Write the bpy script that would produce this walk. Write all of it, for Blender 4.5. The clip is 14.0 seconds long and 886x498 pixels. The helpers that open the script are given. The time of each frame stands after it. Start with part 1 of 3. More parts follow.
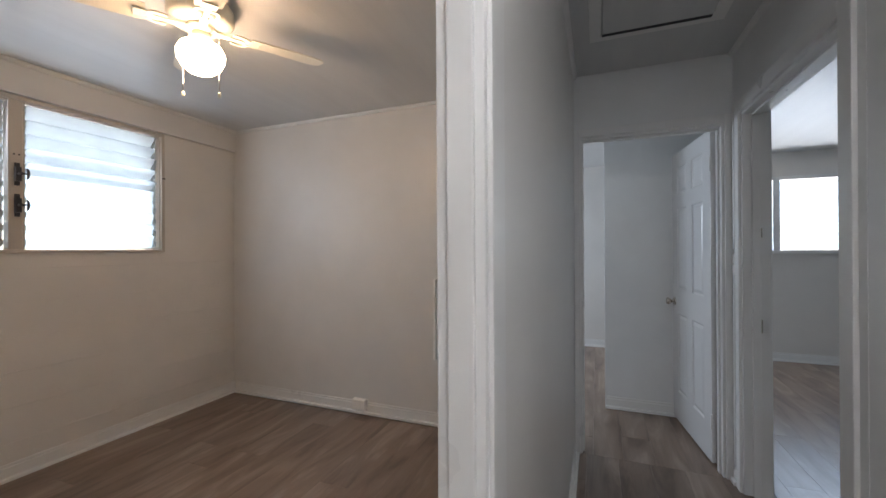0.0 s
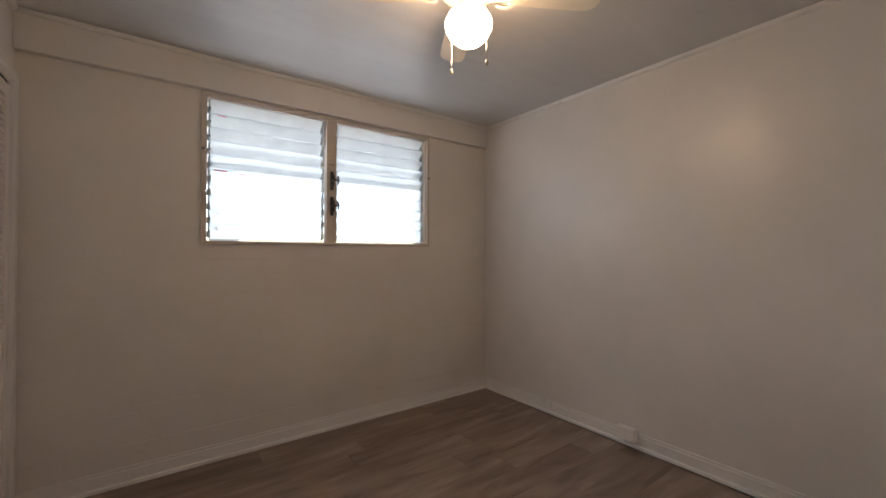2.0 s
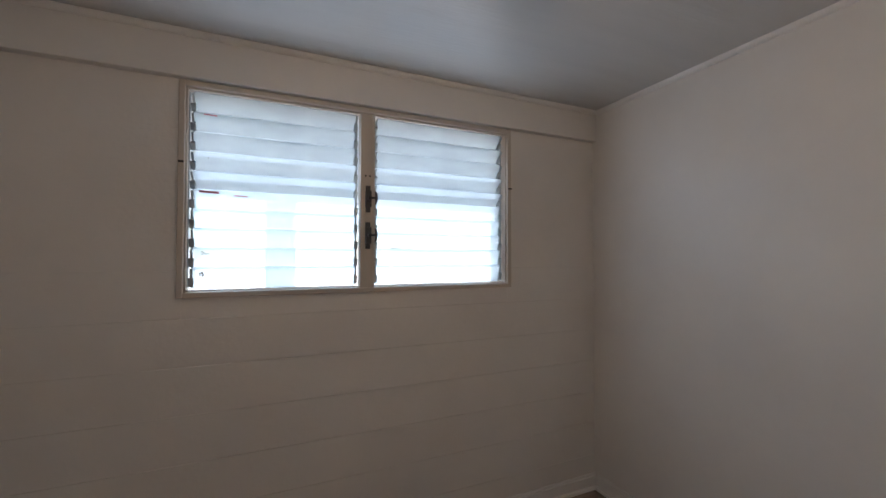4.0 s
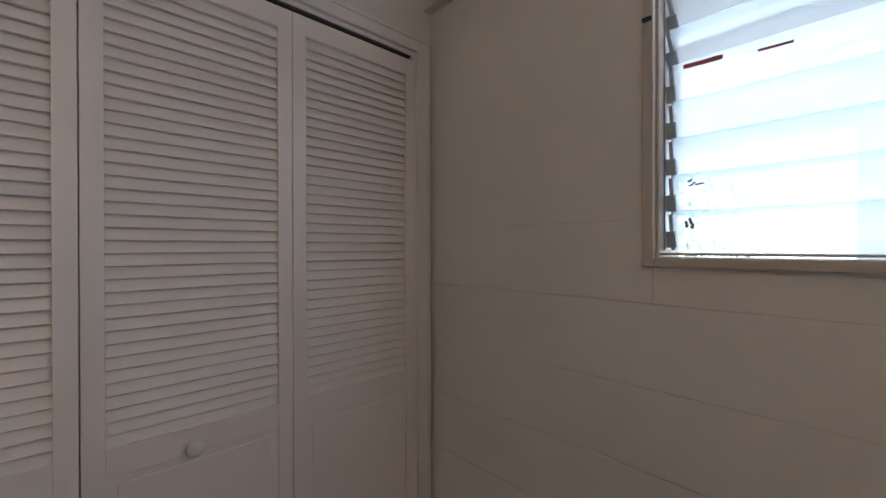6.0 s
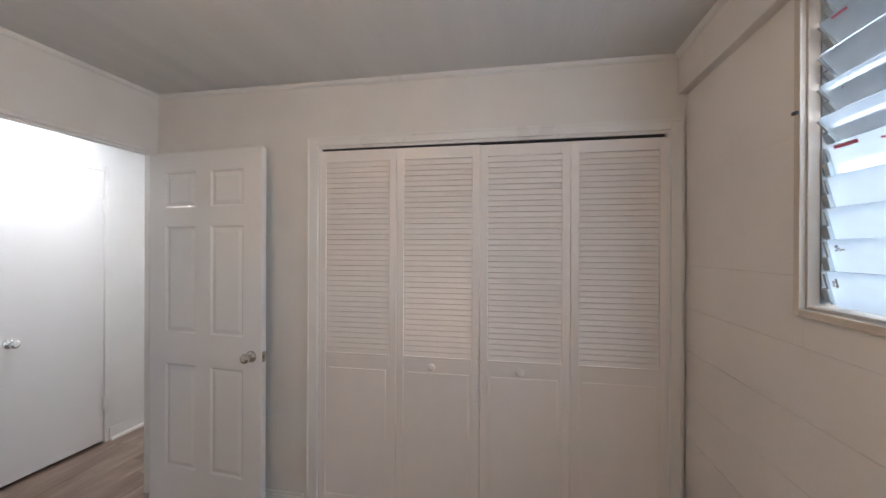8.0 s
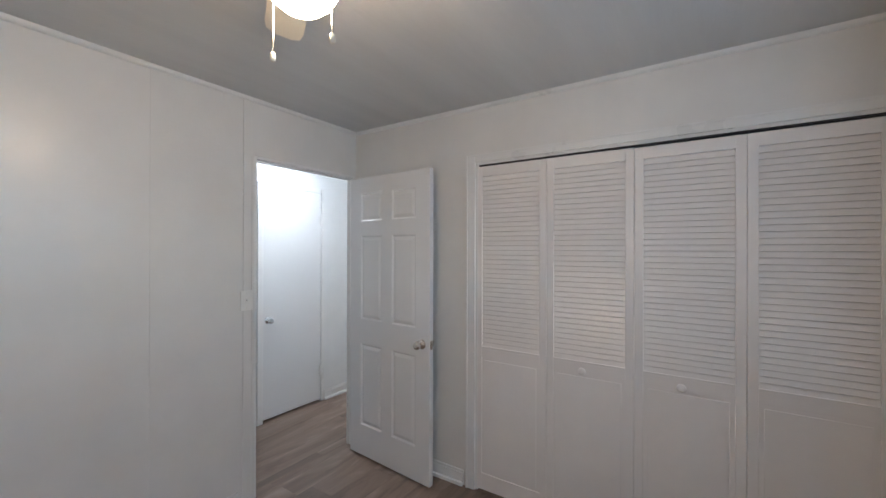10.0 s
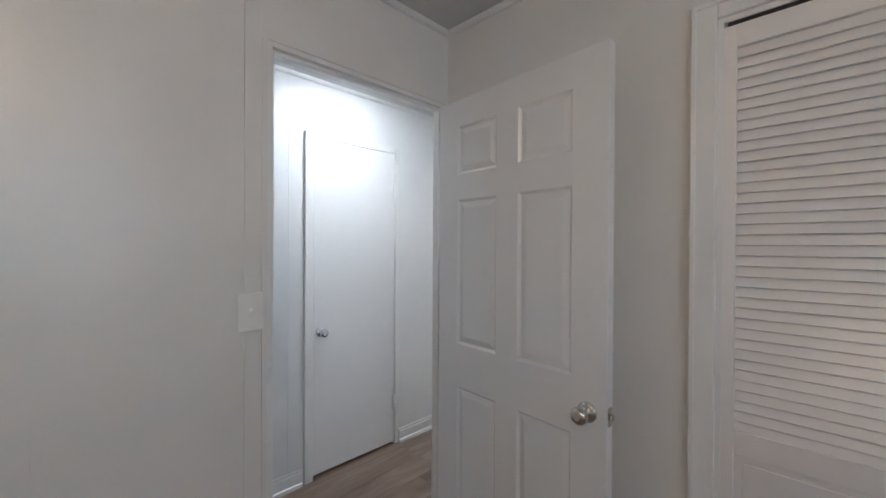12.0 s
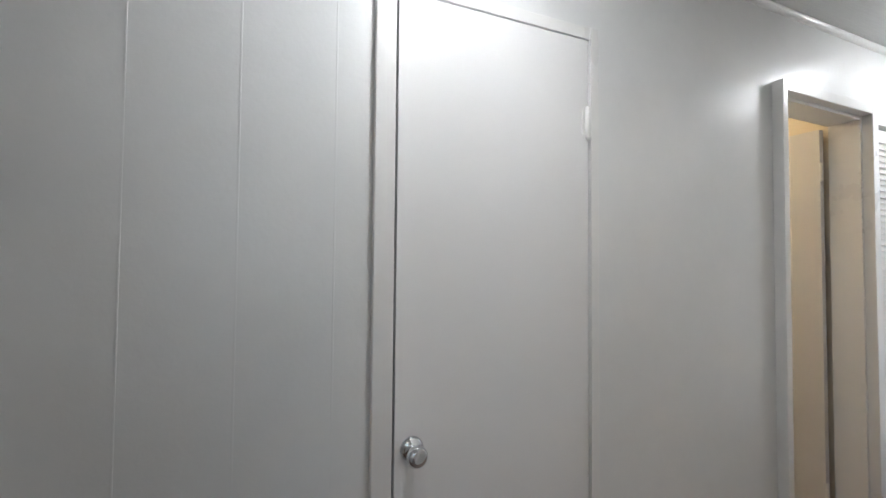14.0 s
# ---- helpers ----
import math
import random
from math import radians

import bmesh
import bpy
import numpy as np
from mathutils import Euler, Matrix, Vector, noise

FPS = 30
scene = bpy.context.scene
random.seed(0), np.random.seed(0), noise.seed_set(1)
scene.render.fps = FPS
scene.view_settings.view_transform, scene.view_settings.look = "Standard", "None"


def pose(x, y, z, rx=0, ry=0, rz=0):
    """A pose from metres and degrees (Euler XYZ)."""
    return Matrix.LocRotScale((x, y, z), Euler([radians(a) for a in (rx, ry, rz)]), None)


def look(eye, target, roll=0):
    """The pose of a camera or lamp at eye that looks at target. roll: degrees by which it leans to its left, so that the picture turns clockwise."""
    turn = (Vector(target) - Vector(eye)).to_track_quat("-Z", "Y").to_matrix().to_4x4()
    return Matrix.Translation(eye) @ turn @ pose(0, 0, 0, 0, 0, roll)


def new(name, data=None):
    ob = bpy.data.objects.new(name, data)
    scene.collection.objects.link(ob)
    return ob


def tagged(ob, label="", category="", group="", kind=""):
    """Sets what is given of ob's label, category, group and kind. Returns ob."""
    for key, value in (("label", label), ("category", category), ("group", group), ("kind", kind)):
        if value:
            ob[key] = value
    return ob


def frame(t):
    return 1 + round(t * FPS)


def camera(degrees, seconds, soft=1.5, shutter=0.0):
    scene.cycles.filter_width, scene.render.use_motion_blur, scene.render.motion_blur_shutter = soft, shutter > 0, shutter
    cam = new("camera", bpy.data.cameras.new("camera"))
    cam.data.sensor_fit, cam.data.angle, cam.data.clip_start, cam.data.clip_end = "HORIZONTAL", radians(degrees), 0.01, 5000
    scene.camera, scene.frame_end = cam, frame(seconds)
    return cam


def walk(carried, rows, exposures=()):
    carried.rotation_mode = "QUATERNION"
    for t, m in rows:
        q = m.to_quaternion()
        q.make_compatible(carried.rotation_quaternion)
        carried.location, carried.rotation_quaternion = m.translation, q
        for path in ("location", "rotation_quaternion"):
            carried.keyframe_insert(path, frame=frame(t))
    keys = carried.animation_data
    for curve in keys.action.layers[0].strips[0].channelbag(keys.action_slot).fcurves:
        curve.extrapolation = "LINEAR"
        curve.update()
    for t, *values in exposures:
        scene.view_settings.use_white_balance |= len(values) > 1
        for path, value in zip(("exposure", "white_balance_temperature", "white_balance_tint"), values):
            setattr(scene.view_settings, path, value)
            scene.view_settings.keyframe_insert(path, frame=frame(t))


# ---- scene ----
EXPOSURES = [(0, 2.6, 6450, 14), (0.5, 2.43, 7000, 15), (1.5, 2.3, 7150, 18), (2, 2.2, 7050, 18), (4.3, 1.78, 6150, 14), (5, 0.9, 6350, 17), (5.5, 0.85, 6350, 14),
             (6, 1.97, 6200, 15), (7.5, 2.86, 6300, 15), (8.7, 2.88, 5980, 12), (11, 2.65, 5600, 8), (12.5, 2.5, 5900, 11), (13.5, 2.33, 6050, 12), (14, 2.1, 6350, 11)]
cam = camera(96.6, 14.0)
PATH = [
    (0, (0.326, -0.228, 1.305), (2.19, 0.497, 1.309), -0.3),
    (0.5, (0.393, -0.086, 1.259), (2.105, 0.948, 1.264), -0.3),
    (1, (0.422, 0.033, 1.229), (1.974, 1.295, 1.249), -0.2),
    (1.5, (0.462, 0.117, 1.234), (1.841, 1.565, 1.262), -0.2),
    (2, (0.537, 0.179, 1.242), (1.724, 1.788, 1.264), 0.0),
    (2.2, (0.558, 0.209, 1.244), (1.678, 1.866, 1.267), 0.1),
    (4.3, (1.138, 1.195, 1.485), (1.892, 3.047, 1.533), 0.1),
    (4.5, (1.129, 1.36, 1.488), (1.827, 3.234, 1.534), 0.2),
    (5, (1.07, 1.721, 1.451), (1.443, 3.686, 1.459), 0.5),
    (5.5, (1.055, 1.901, 1.365), (0.652, 3.86, 1.349), 0.9),
    (6, (1.121, 1.931, 1.342), (-0.338, 3.299, 1.335), -0.1),
    (6.5, (1.294, 1.953, 1.383), (-0.475, 2.886, 1.379), 0.2),
    (7, (1.535, 2.026, 1.394), (-0.417, 2.46, 1.397), 0.4),
    (7.5, (1.83, 2.037, 1.433), (-0.17, 2.029, 1.425), 0.3),
    (8, (2.05, 2.129, 1.482), (0.084, 1.761, 1.481), 0.2),
    (8.5, (2.192, 2.269, 1.524), (0.296, 1.63, 1.521), 0.3),
    (8.7, (2.239, 2.332, 1.535), (0.378, 1.601, 1.529), 0.2),
    (10.8, (2.028, 1.984, 1.463), (0.438, 0.77, 1.462), 0.3),
    (11, (1.919, 1.891, 1.454), (0.348, 0.653, 1.448), 0.3),
    (11.5, (1.61, 1.621, 1.455), (0.106, 0.303, 1.445), 0.3),
    (12, (1.339, 1.267, 1.409), (-0.086, -0.137, 1.396), 0.3),
    (12.5, (1.048, 0.956, 1.411), (-0.289, -0.531, 1.398), 0.5),
    (13, (0.8, 0.638, 1.407), (-0.411, -0.954, 1.401), 0.9),
    (13.5, (0.584, 0.324, 1.382), (-0.4, -1.417, 1.398), 0.7),
    (14, (0.457, 0.024, 1.362), (-0.284, -1.833, 1.42), 0.5),
]
walk(cam, [(t, look(eye, target, roll)) for t, eye, target, roll in PATH], EXPOSURES)

# ---- world, sun, exposure ----
SKY, SUN = 0.15, 5.0
world = bpy.data.worlds.new("sky")
scene.world = world
world.use_nodes = True
wn = world.node_tree.nodes
sky = wn.new("ShaderNodeTexSky")
sky.sky_type, sky.sun_disc = "NISHITA", False
sky.sun_elevation, sky.sun_rotation = radians(58), radians(200)
wn["Background"].inputs[1].default_value = SKY
world.node_tree.links.new(sky.outputs[0], wn["Background"].inputs[0])
sun = new("sun", bpy.data.lights.new("sun", "SUN"))
sun.data.energy, sun.data.angle, sun.data.color = SUN, radians(0.5), (1.0, 0.95, 0.87)
sun.matrix_world = look((-2.0, -5.0, 9.0), (0, 0, 0))


def area(name, eye, target, w, h, watts, color):
    lamp = bpy.data.lights.new(name, "AREA")
    lamp.shape, lamp.size, lamp.size_y, lamp.energy, lamp.color = "RECTANGLE", w, h, watts, color
    ob = new(name, lamp)
    ob.matrix_world = look(eye, target)
    return ob


DAY = (0.72, 0.86, 1.0)
area("daylight_window_north", (1.58, 2.96, 1.76), (1.58, 0.0, 1.4), 1.5, 0.85, 1.42, DAY)
area("daylight_window_east", (5.93, -2.25, 1.70), (3.0, -2.2, 1.2), 1.8, 0.9, 2.7, DAY)
# added fill lamp standing free in the far room; no window opening behind it
area("daylight_fill_far_room", (5.2, 2.0, 1.75), (4.8, -1.0, 1.2), 1.6, 0.9, 7.5, DAY)

# ---- materials ----


def shader(name, base, rough=0.5, metal=0.0, spec=0.5):
    m = bpy.data.materials.new(name)
    m.use_nodes = True
    b = m.node_tree.nodes["Principled BSDF"]
    b.inputs["Base Color"].default_value = (*base, 1)
    b.inputs["Roughness"].default_value = rough
    b.inputs["Metallic"].default_value = metal
    b.inputs["Specular IOR Level"].default_value = spec
    return m, m.node_tree, b


def node(t, kind, **values):
    n = t.nodes.new(kind)
    for k, v in values.items():
        n.inputs[k].default_value = v
    return n


def coords(t, scale=(1, 1, 1)):
    tc = t.nodes.new("ShaderNodeTexCoord")
    mp = t.nodes.new("ShaderNodeMapping")
    mp.inputs["Scale"].default_value = scale
    t.links.new(tc.outputs["Object"], mp.inputs["Vector"])
    return mp.outputs[0]


def ramp(t, fac, stops):
    r = t.nodes.new("ShaderNodeValToRGB")
    while len(r.color_ramp.elements) < len(stops):
        r.color_ramp.elements.new(0.5)
    for e, (p, c) in zip(r.color_ramp.elements, stops):
        e.position, e.color = p, (*c, 1)
    t.links.new(fac, r.inputs[0])
    return r.outputs[0]


def paint(name, base, rough=0.4, grain=60.0, relief=0.1, stretch=(1, 1, 1), mottle=0.05, uneven=1.0):
    """Brushed or rolled wall paint: soft large mottling, fine orange-peel relief and uneven gloss."""
    m, t, b = shader(name, base, rough)
    v = coords(t, stretch)
    big = node(t, "ShaderNodeTexNoise", Scale=1.7, Detail=5.0, Roughness=0.6)
    fine = node(t, "ShaderNodeTexNoise", Scale=grain, Detail=4.0, Roughness=0.6)
    t.links.new(v, big.inputs["Vector"])
    t.links.new(v, fine.inputs["Vector"])
    lo = tuple(c * (1 - mottle) for c in base)
    hi = tuple(min(1, c * (1 + mottle)) for c in base)
    t.links.new(ramp(t, big.outputs[0], [(0.3, lo), (0.7, hi)]), b.inputs["Base Color"])
    rr = t.nodes.new("ShaderNodeMapRange")
    rr.inputs["To Min"].default_value, rr.inputs["To Max"].default_value = rough - 0.05 * uneven, rough + 0.07 * uneven
    t.links.new(big.outputs[0], rr.inputs["Value"])
    t.links.new(rr.outputs[0], b.inputs["Roughness"])
    bump = node(t, "ShaderNodeBump", Strength=relief, Distance=0.004)
    t.links.new(fine.outputs[0], bump.inputs["Height"])
    t.links.new(bump.outputs[0], b.inputs["Normal"])
    return m


WALL = paint("wall_paint_warm_white", (0.74, 0.72, 0.69), 0.29, 90, 0.12)
BLOCK = paint("painted_block", (0.73, 0.70, 0.66), 0.42, 45, 0.35)
HALLWALL = paint("hall_panel_paint", (0.76, 0.76, 0.75), 0.30, 90, 0.10)
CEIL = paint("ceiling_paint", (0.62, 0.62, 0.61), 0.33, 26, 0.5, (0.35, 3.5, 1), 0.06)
TRIM = paint("trim_gloss_white", (0.78, 0.77, 0.75), 0.28, 70, 0.08)
DOOR = paint("door_satin_white", (0.78, 0.77, 0.76), 0.26, 120, 0.05, (1, 1, 1), 0.0, 0.0)
LOUVER = paint("louver_door_cream", (0.82, 0.78, 0.75), 0.30, 80, 0.08)
FRAME = paint("window_frame_cream", (0.55, 0.49, 0.42), 0.45, 50, 0.2)
FANPAINT = paint("fan_cream", (0.75, 0.70, 0.58), 0.3, 80, 0.05)
# Lighter than TRIM: lamp light on the shoe's top is put into this white
SHOE = paint("shoe_lit_white", (0.86, 0.85, 0.83), 0.25, 70, 0.05)
PLASTIC = paint("white_plastic", (0.82, 0.80, 0.76), 0.35, 200, 0.03)
CHROME = shader("satin_nickel", (0.62, 0.58, 0.52), 0.18, 1.0)[0]
BRIGHT = shader("polished_chrome", (0.75, 0.76, 0.78), 0.10, 1.0)[0]
BLACK = shader("crank_black", (0.03, 0.03, 0.035), 0.4)[0]
GREYMETAL = shader("louvre_clip_aluminium", (0.42, 0.46, 0.48), 0.45, 0.6)[0]
# near-black for the track, screws and pins, and for shade in the hatch gap
DARK = shader("gap_shade_and_dark_metal", (0.03, 0.03, 0.03), 0.7)[0]
REDTAPE = shader("red_paint_smear", (0.50, 0.10, 0.13), 0.6)[0]
DIRTMARK = shader("dirt_on_glass", (0.20, 0.17, 0.14), 0.8)[0]
PORCH = paint("porch_paint_blue_white", (0.78, 0.82, 0.86), 0.5, 20, 0.2)
CONCRETE = paint("concrete_yard", (0.55, 0.54, 0.50), 0.8, 30, 0.4)
BATHPAINT = paint("bathroom_cream", (0.80, 0.72, 0.58), 0.4, 80, 0.1)


def wood_floor():
    """Vinyl oak boards, streaks along x, each board a little different."""
    m, t, b = shader("vinyl_oak", (0.2, 0.15, 0.12), 0.30, 0.0, 0.9)
    info = t.nodes.new("ShaderNodeObjectInfo")
    tc = t.nodes.new("ShaderNodeTexCoord")
    add = t.nodes.new("ShaderNodeVectorMath")
    add.operation = "MULTIPLY_ADD"
    comb = t.nodes.new("ShaderNodeCombineXYZ")
    for i in range(3):
        t.links.new(info.outputs["Random"], comb.inputs[i])
    add.inputs[1].default_value = (37, 53, 11)
    t.links.new(comb.outputs[0], add.inputs[0])
    t.links.new(tc.outputs["Object"], add.inputs[2])
    mp = t.nodes.new("ShaderNodeMapping")
    mp.inputs["Scale"].default_value = (1.0, 5.0, 1)
    t.links.new(add.outputs[0], mp.inputs["Vector"])
    streak = node(t, "ShaderNodeTexNoise", Scale=1.5, Detail=5.0, Roughness=0.55, Distortion=0.8)
    t.links.new(mp.outputs[0], streak.inputs["Vector"])
    mp2 = t.nodes.new("ShaderNodeMapping")
    mp2.inputs["Scale"].default_value = (2.0, 45.0, 1)
    t.links.new(add.outputs[0], mp2.inputs["Vector"])
    grain = node(t, "ShaderNodeTexNoise", Scale=2.0, Detail=5.0, Roughness=0.7)
    t.links.new(mp2.outputs[0], grain.inputs["Vector"])
    base = ramp(t, streak.outputs[0], [(0.34, (0.115, 0.071, 0.049)), (0.47, (0.195, 0.130, 0.094)), (0.56, (0.228, 0.158, 0.116)), (0.68, (0.33, 0.242, 0.186))])
    g = ramp(t, grain.outputs[0], [(0.35, (0.88, 0.88, 0.88)), (0.65, (1.05, 1.05, 1.04))])
    mul = t.nodes.new("ShaderNodeMix")
    mul.data_type, mul.blend_type = "RGBA", "MULTIPLY"
    mul.inputs["Factor"].default_value = 0.8
    t.links.new(base, mul.inputs[6])
    t.links.new(g, mul.inputs[7])
    hsv = t.nodes.new("ShaderNodeHueSaturation")
    mr = t.nodes.new("ShaderNodeMapRange")
    mr.inputs["To Min"].default_value, mr.inputs["To Max"].default_value = 0.96, 1.04
    t.links.new(info.outputs["Random"], mr.inputs["Value"])
    t.links.new(mr.outputs[0], hsv.inputs["Value"])
    t.links.new(mul.outputs[2], hsv.inputs["Color"])
    t.links.new(hsv.outputs[0], b.inputs["Base Color"])
    bump = node(t, "ShaderNodeBump", Strength=0.15, Distance=0.002)
    t.links.new(grain.outputs[0], bump.inputs["Height"])
    t.links.new(bump.outputs[0], b.inputs["Normal"])
    return m


VINYL = wood_floor()


def emitter(name, color, strength):
    m, t, b = shader(name, color, 0.3)
    b.inputs["Emission Color"].default_value = (*color, 1)
    b.inputs["Emission Strength"].default_value = strength
    return m


GLOBE = emitter("lit_opal_globe", (1.0, 0.71, 0.45), 7.5)
LEDDISC = emitter("lit_led_disc", (0.95, 0.98, 1.0), 24.0)
BATHLIGHT = emitter("lit_bath_globe", (1.0, 0.76, 0.45), 11.0)


def louvre_glass():
    """Old dusty jalousie glass: mostly clear, faintly milky and a little glossy."""
    m = bpy.data.materials.new("dusty_louvre_glass")
    m.use_nodes = True
    t = m.node_tree
    t.nodes.remove(t.nodes["Principled BSDF"])
    out = t.nodes["Material Output"]
    clear = t.nodes.new("ShaderNodeBsdfTransparent")
    clear.inputs[0].default_value = (0.90, 0.96, 0.97, 1)
    milk = t.nodes.new("ShaderNodeBsdfTranslucent")
    milk.inputs[0].default_value = (0.86, 0.90, 0.95, 1)
    gloss = t.nodes.new("ShaderNodeBsdfGlossy")
    gloss.inputs["Roughness"].default_value = 0.08
    noise_n = node(t, "ShaderNodeTexNoise", Scale=2.2, Detail=3.0, Roughness=0.5)
    t.links.new(coords(t, (1, 1, 2)), noise_n.inputs["Vector"])
    mr = t.nodes.new("ShaderNodeMapRange")
    mr.inputs["From Min"].default_value, mr.inputs["From Max"].default_value = 0.35, 0.7
    mr.inputs["To Min"].default_value, mr.inputs["To Max"].default_value = 0.34, 0.50
    t.links.new(noise_n.outputs[0], mr.inputs["Value"])
    a = t.nodes.new("ShaderNodeMixShader")
    t.links.new(mr.outputs[0], a.inputs[0])
    t.links.new(clear.outputs[0], a.inputs[1])
    t.links.new(milk.outputs[0], a.inputs[2])
    c = t.nodes.new("ShaderNodeMixShader")
    fr = node(t, "ShaderNodeFresnel", IOR=1.45)
    t.links.new(fr.outputs[0], c.inputs[0])
    t.links.new(a.outputs[0], c.inputs[1])
    t.links.new(gloss.outputs[0], c.inputs[2])
    t.links.new(c.outputs[0], out.inputs[0])
    return m


GLASS = louvre_glass()


def leaf_material():
    m, t, b = shader("hedge_leaf", (0.06, 0.11, 0.03), 0.5)
    n = node(t, "ShaderNodeTexNoise", Scale=3.0, Detail=3.0)
    t.links.new(coords(t), n.inputs["Vector"])
    t.links.new(ramp(t, n.outputs[0], [(0.3, (0.08, 0.13, 0.05)), (0.7, (0.11, 0.17, 0.07))]), b.inputs["Base Color"])
    return m


LEAF = leaf_material()

# ---- mesh helpers ----


def bx(bm, x0, x1, y0, y1, z0, z1, bevel=0.0, m=None):
    """An axis-aligned box, bevelled if wished, added to bm."""
    t = bmesh.new()
    bmesh.ops.create_cube(t, size=1)
    for v in t.verts:
        v.co = Vector((x0 if v.co.x < 0 else x1, y0 if v.co.y < 0 else y1, z0 if v.co.z < 0 else z1))
    if bevel:
        bmesh.ops.bevel(t, geom=t.edges[:], offset=bevel, segments=2, affect="EDGES", profile=0.6)
    if m is not None:
        t.transform(m)
    merge(bm, t)
    return bm


def merge(bm, t):
    data = bpy.data.meshes.new("tmp")
    t.to_mesh(data)
    t.free()
    bm.from_mesh(data)
    bpy.data.meshes.remove(data)


def lathe(bm, profile, m=None, steps=28):
    """A turned shape about z from (radius, height) pairs."""
    t = bmesh.new()
    rings = []
    for r, z in profile:
        rings.append([t.verts.new((r * math.cos(2 * math.pi * k / steps), r * math.sin(2 * math.pi * k / steps), z)) for k in range(steps)])
    for a, b in zip(rings, rings[1:]):
        for k in range(steps):
            t.faces.new((a[k], a[(k + 1) % steps], b[(k + 1) % steps], b[k]))
    t.faces.new(rings[0][::-1])
    t.faces.new(rings[-1])
    bmesh.ops.recalc_face_normals(t, faces=t.faces[:])
    for f in t.faces:
        f.smooth = True
    if m is not None:
        t.transform(m)
    merge(bm, t)
    return bm


def mesh_of(name, bm, material):
    data = bpy.data.meshes.new(name)
    bmesh.ops.recalc_face_normals(bm, faces=bm.faces[:])
    bm.to_mesh(data)
    bm.free()
    data.materials.append(material)
    return data


def part(name, bm, material, parent=None, label="", kind=""):
    ob = new(name, mesh_of(name, bm, material))
    if parent is not None:
        ob.parent = parent
    return tagged(ob, label, kind=kind)


def thing(name, label, category, group="", at=(0, 0, 0), turn=0.0):
    ob = new(name)
    ob.matrix_basis = pose(*at, 0, 0, turn)
    return tagged(ob, label, category, group)


def box_part(name, ext, material, parent, bevel=0.002, label="", kind=""):
    return part(name, bx(bmesh.new(), *ext, bevel), material, parent, label, kind)


def setting(name, boxes, material, label, category="", bevel=0.0):
    bm = bmesh.new()
    for e in boxes:
        bx(bm, *e, bevel)
    ob = part(name, bm, material)
    return tagged(ob, label, category, kind="structure")


def wall_boxes(axis, at, thick, lo, hi, z0, z1, holes):
    """Boxes of a straight wall along x or y, round rectangular openings (a, b, low, high)."""
    out = []
    cuts = sorted(holes)
    pos = lo

    def add(a, b, c, d):
        if b - a > 1e-4 and d - c > 1e-4:
            out.append((a, b, at, at + thick, c, d) if axis == "x" else (at, at + thick, a, b, c, d))
    for a, b, c, d in cuts:
        add(pos, a, z0, z1)
        add(a, b, z0, c)
        add(a, b, d, z1)
        pos = b
    add(pos, hi, z0, z1)
    return out


# ---- plan (metres) ----
W, N, H = 3.045, 2.915, 2.41
T = 0.115
TS = 0.095
SY = -0.025
HS = -0.95
HEAD = 2.035
WIN = (0.785, 2.385, 1.315, 2.195)

# ---- large structure ----
setting("floor", [(-4.2, 6.4, -4.6, 3.1, -0.12, -0.006)], CONCRETE, "concrete slab under the grey-brown vinyl boards", "floor")
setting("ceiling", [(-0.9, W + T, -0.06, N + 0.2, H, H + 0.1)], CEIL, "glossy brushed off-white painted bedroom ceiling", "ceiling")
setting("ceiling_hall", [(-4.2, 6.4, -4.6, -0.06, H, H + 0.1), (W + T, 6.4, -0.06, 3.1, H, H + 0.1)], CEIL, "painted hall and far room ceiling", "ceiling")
wall_north = setting("wall_north", wall_boxes("x", N + 0.004, 0.188, -0.9, W + T, 0, H, [(WIN[0], WIN[1], WIN[2], WIN[3])]), BLOCK,
                     "mortar and core of the painted concrete block window wall", "wall")
setting("wall_east", [(W, W + T, -T, N + 0.19, 0, H)], WALL, "smooth warm-white painted bedroom partition wall", "wall")
setting("wall_south", wall_boxes("x", -TS, TS + SY, -3.6, W, 0, H, [(0.008, 0.840, 0, 2.072)]), WALL,
        "painted wood partition between bedroom and hall", "wall")
setting("wall_west", wall_boxes("y", -0.10, 0.10, SY, N + 0.012, 0, H, [(1.035, 2.845, 0, 2.05)]), WALL,
        "warm-white painted closet front wall", "wall")
setting("wall_closet", [(-0.80, -0.70, -0.0, N + 0.012, 0, H)], WALL, "plain back wall inside the closet", "wall")
setting("wall_hall_south", wall_boxes("x", HS - T, T, -4.2, 3.0, 0, H, [(-2.95, -2.10, 0, HEAD), (-2.035, -1.385, 0, 2.055), (-0.424, 0.2125, 0, 2.0615), (1.925, 2.868, 0, 2.03)]), HALLWALL,
        "white grooved panel wall along the hall", "wall")
setting("wall_hall_east", wall_boxes("y", 3.0, T, HS - T, -TS, 0, H, [(-0.912, -0.122, 0, 2.02)]), HALLWALL,
        "pale painted end wall of the hall with a doorway", "wall")
setting("wall_hall_west", [(-4.3, -4.2, -4.6, 0, 0, H)], HALLWALL, "plain end wall closing the hall", "wall")
setting("wall_far_east", wall_boxes("y", 6.0, 0.15, -4.6, 3.1, 0, H, [(-3.12, -1.3, 1.26, 2.11)]), BLOCK,
        "painted block wall with a louvre window", "wall")
setting("wall_far_partition", [(3.85, 3.95, -1.10, -0.290, 0, H)], HALLWALL, "short pale partition beyond the hall doorway", "wall")
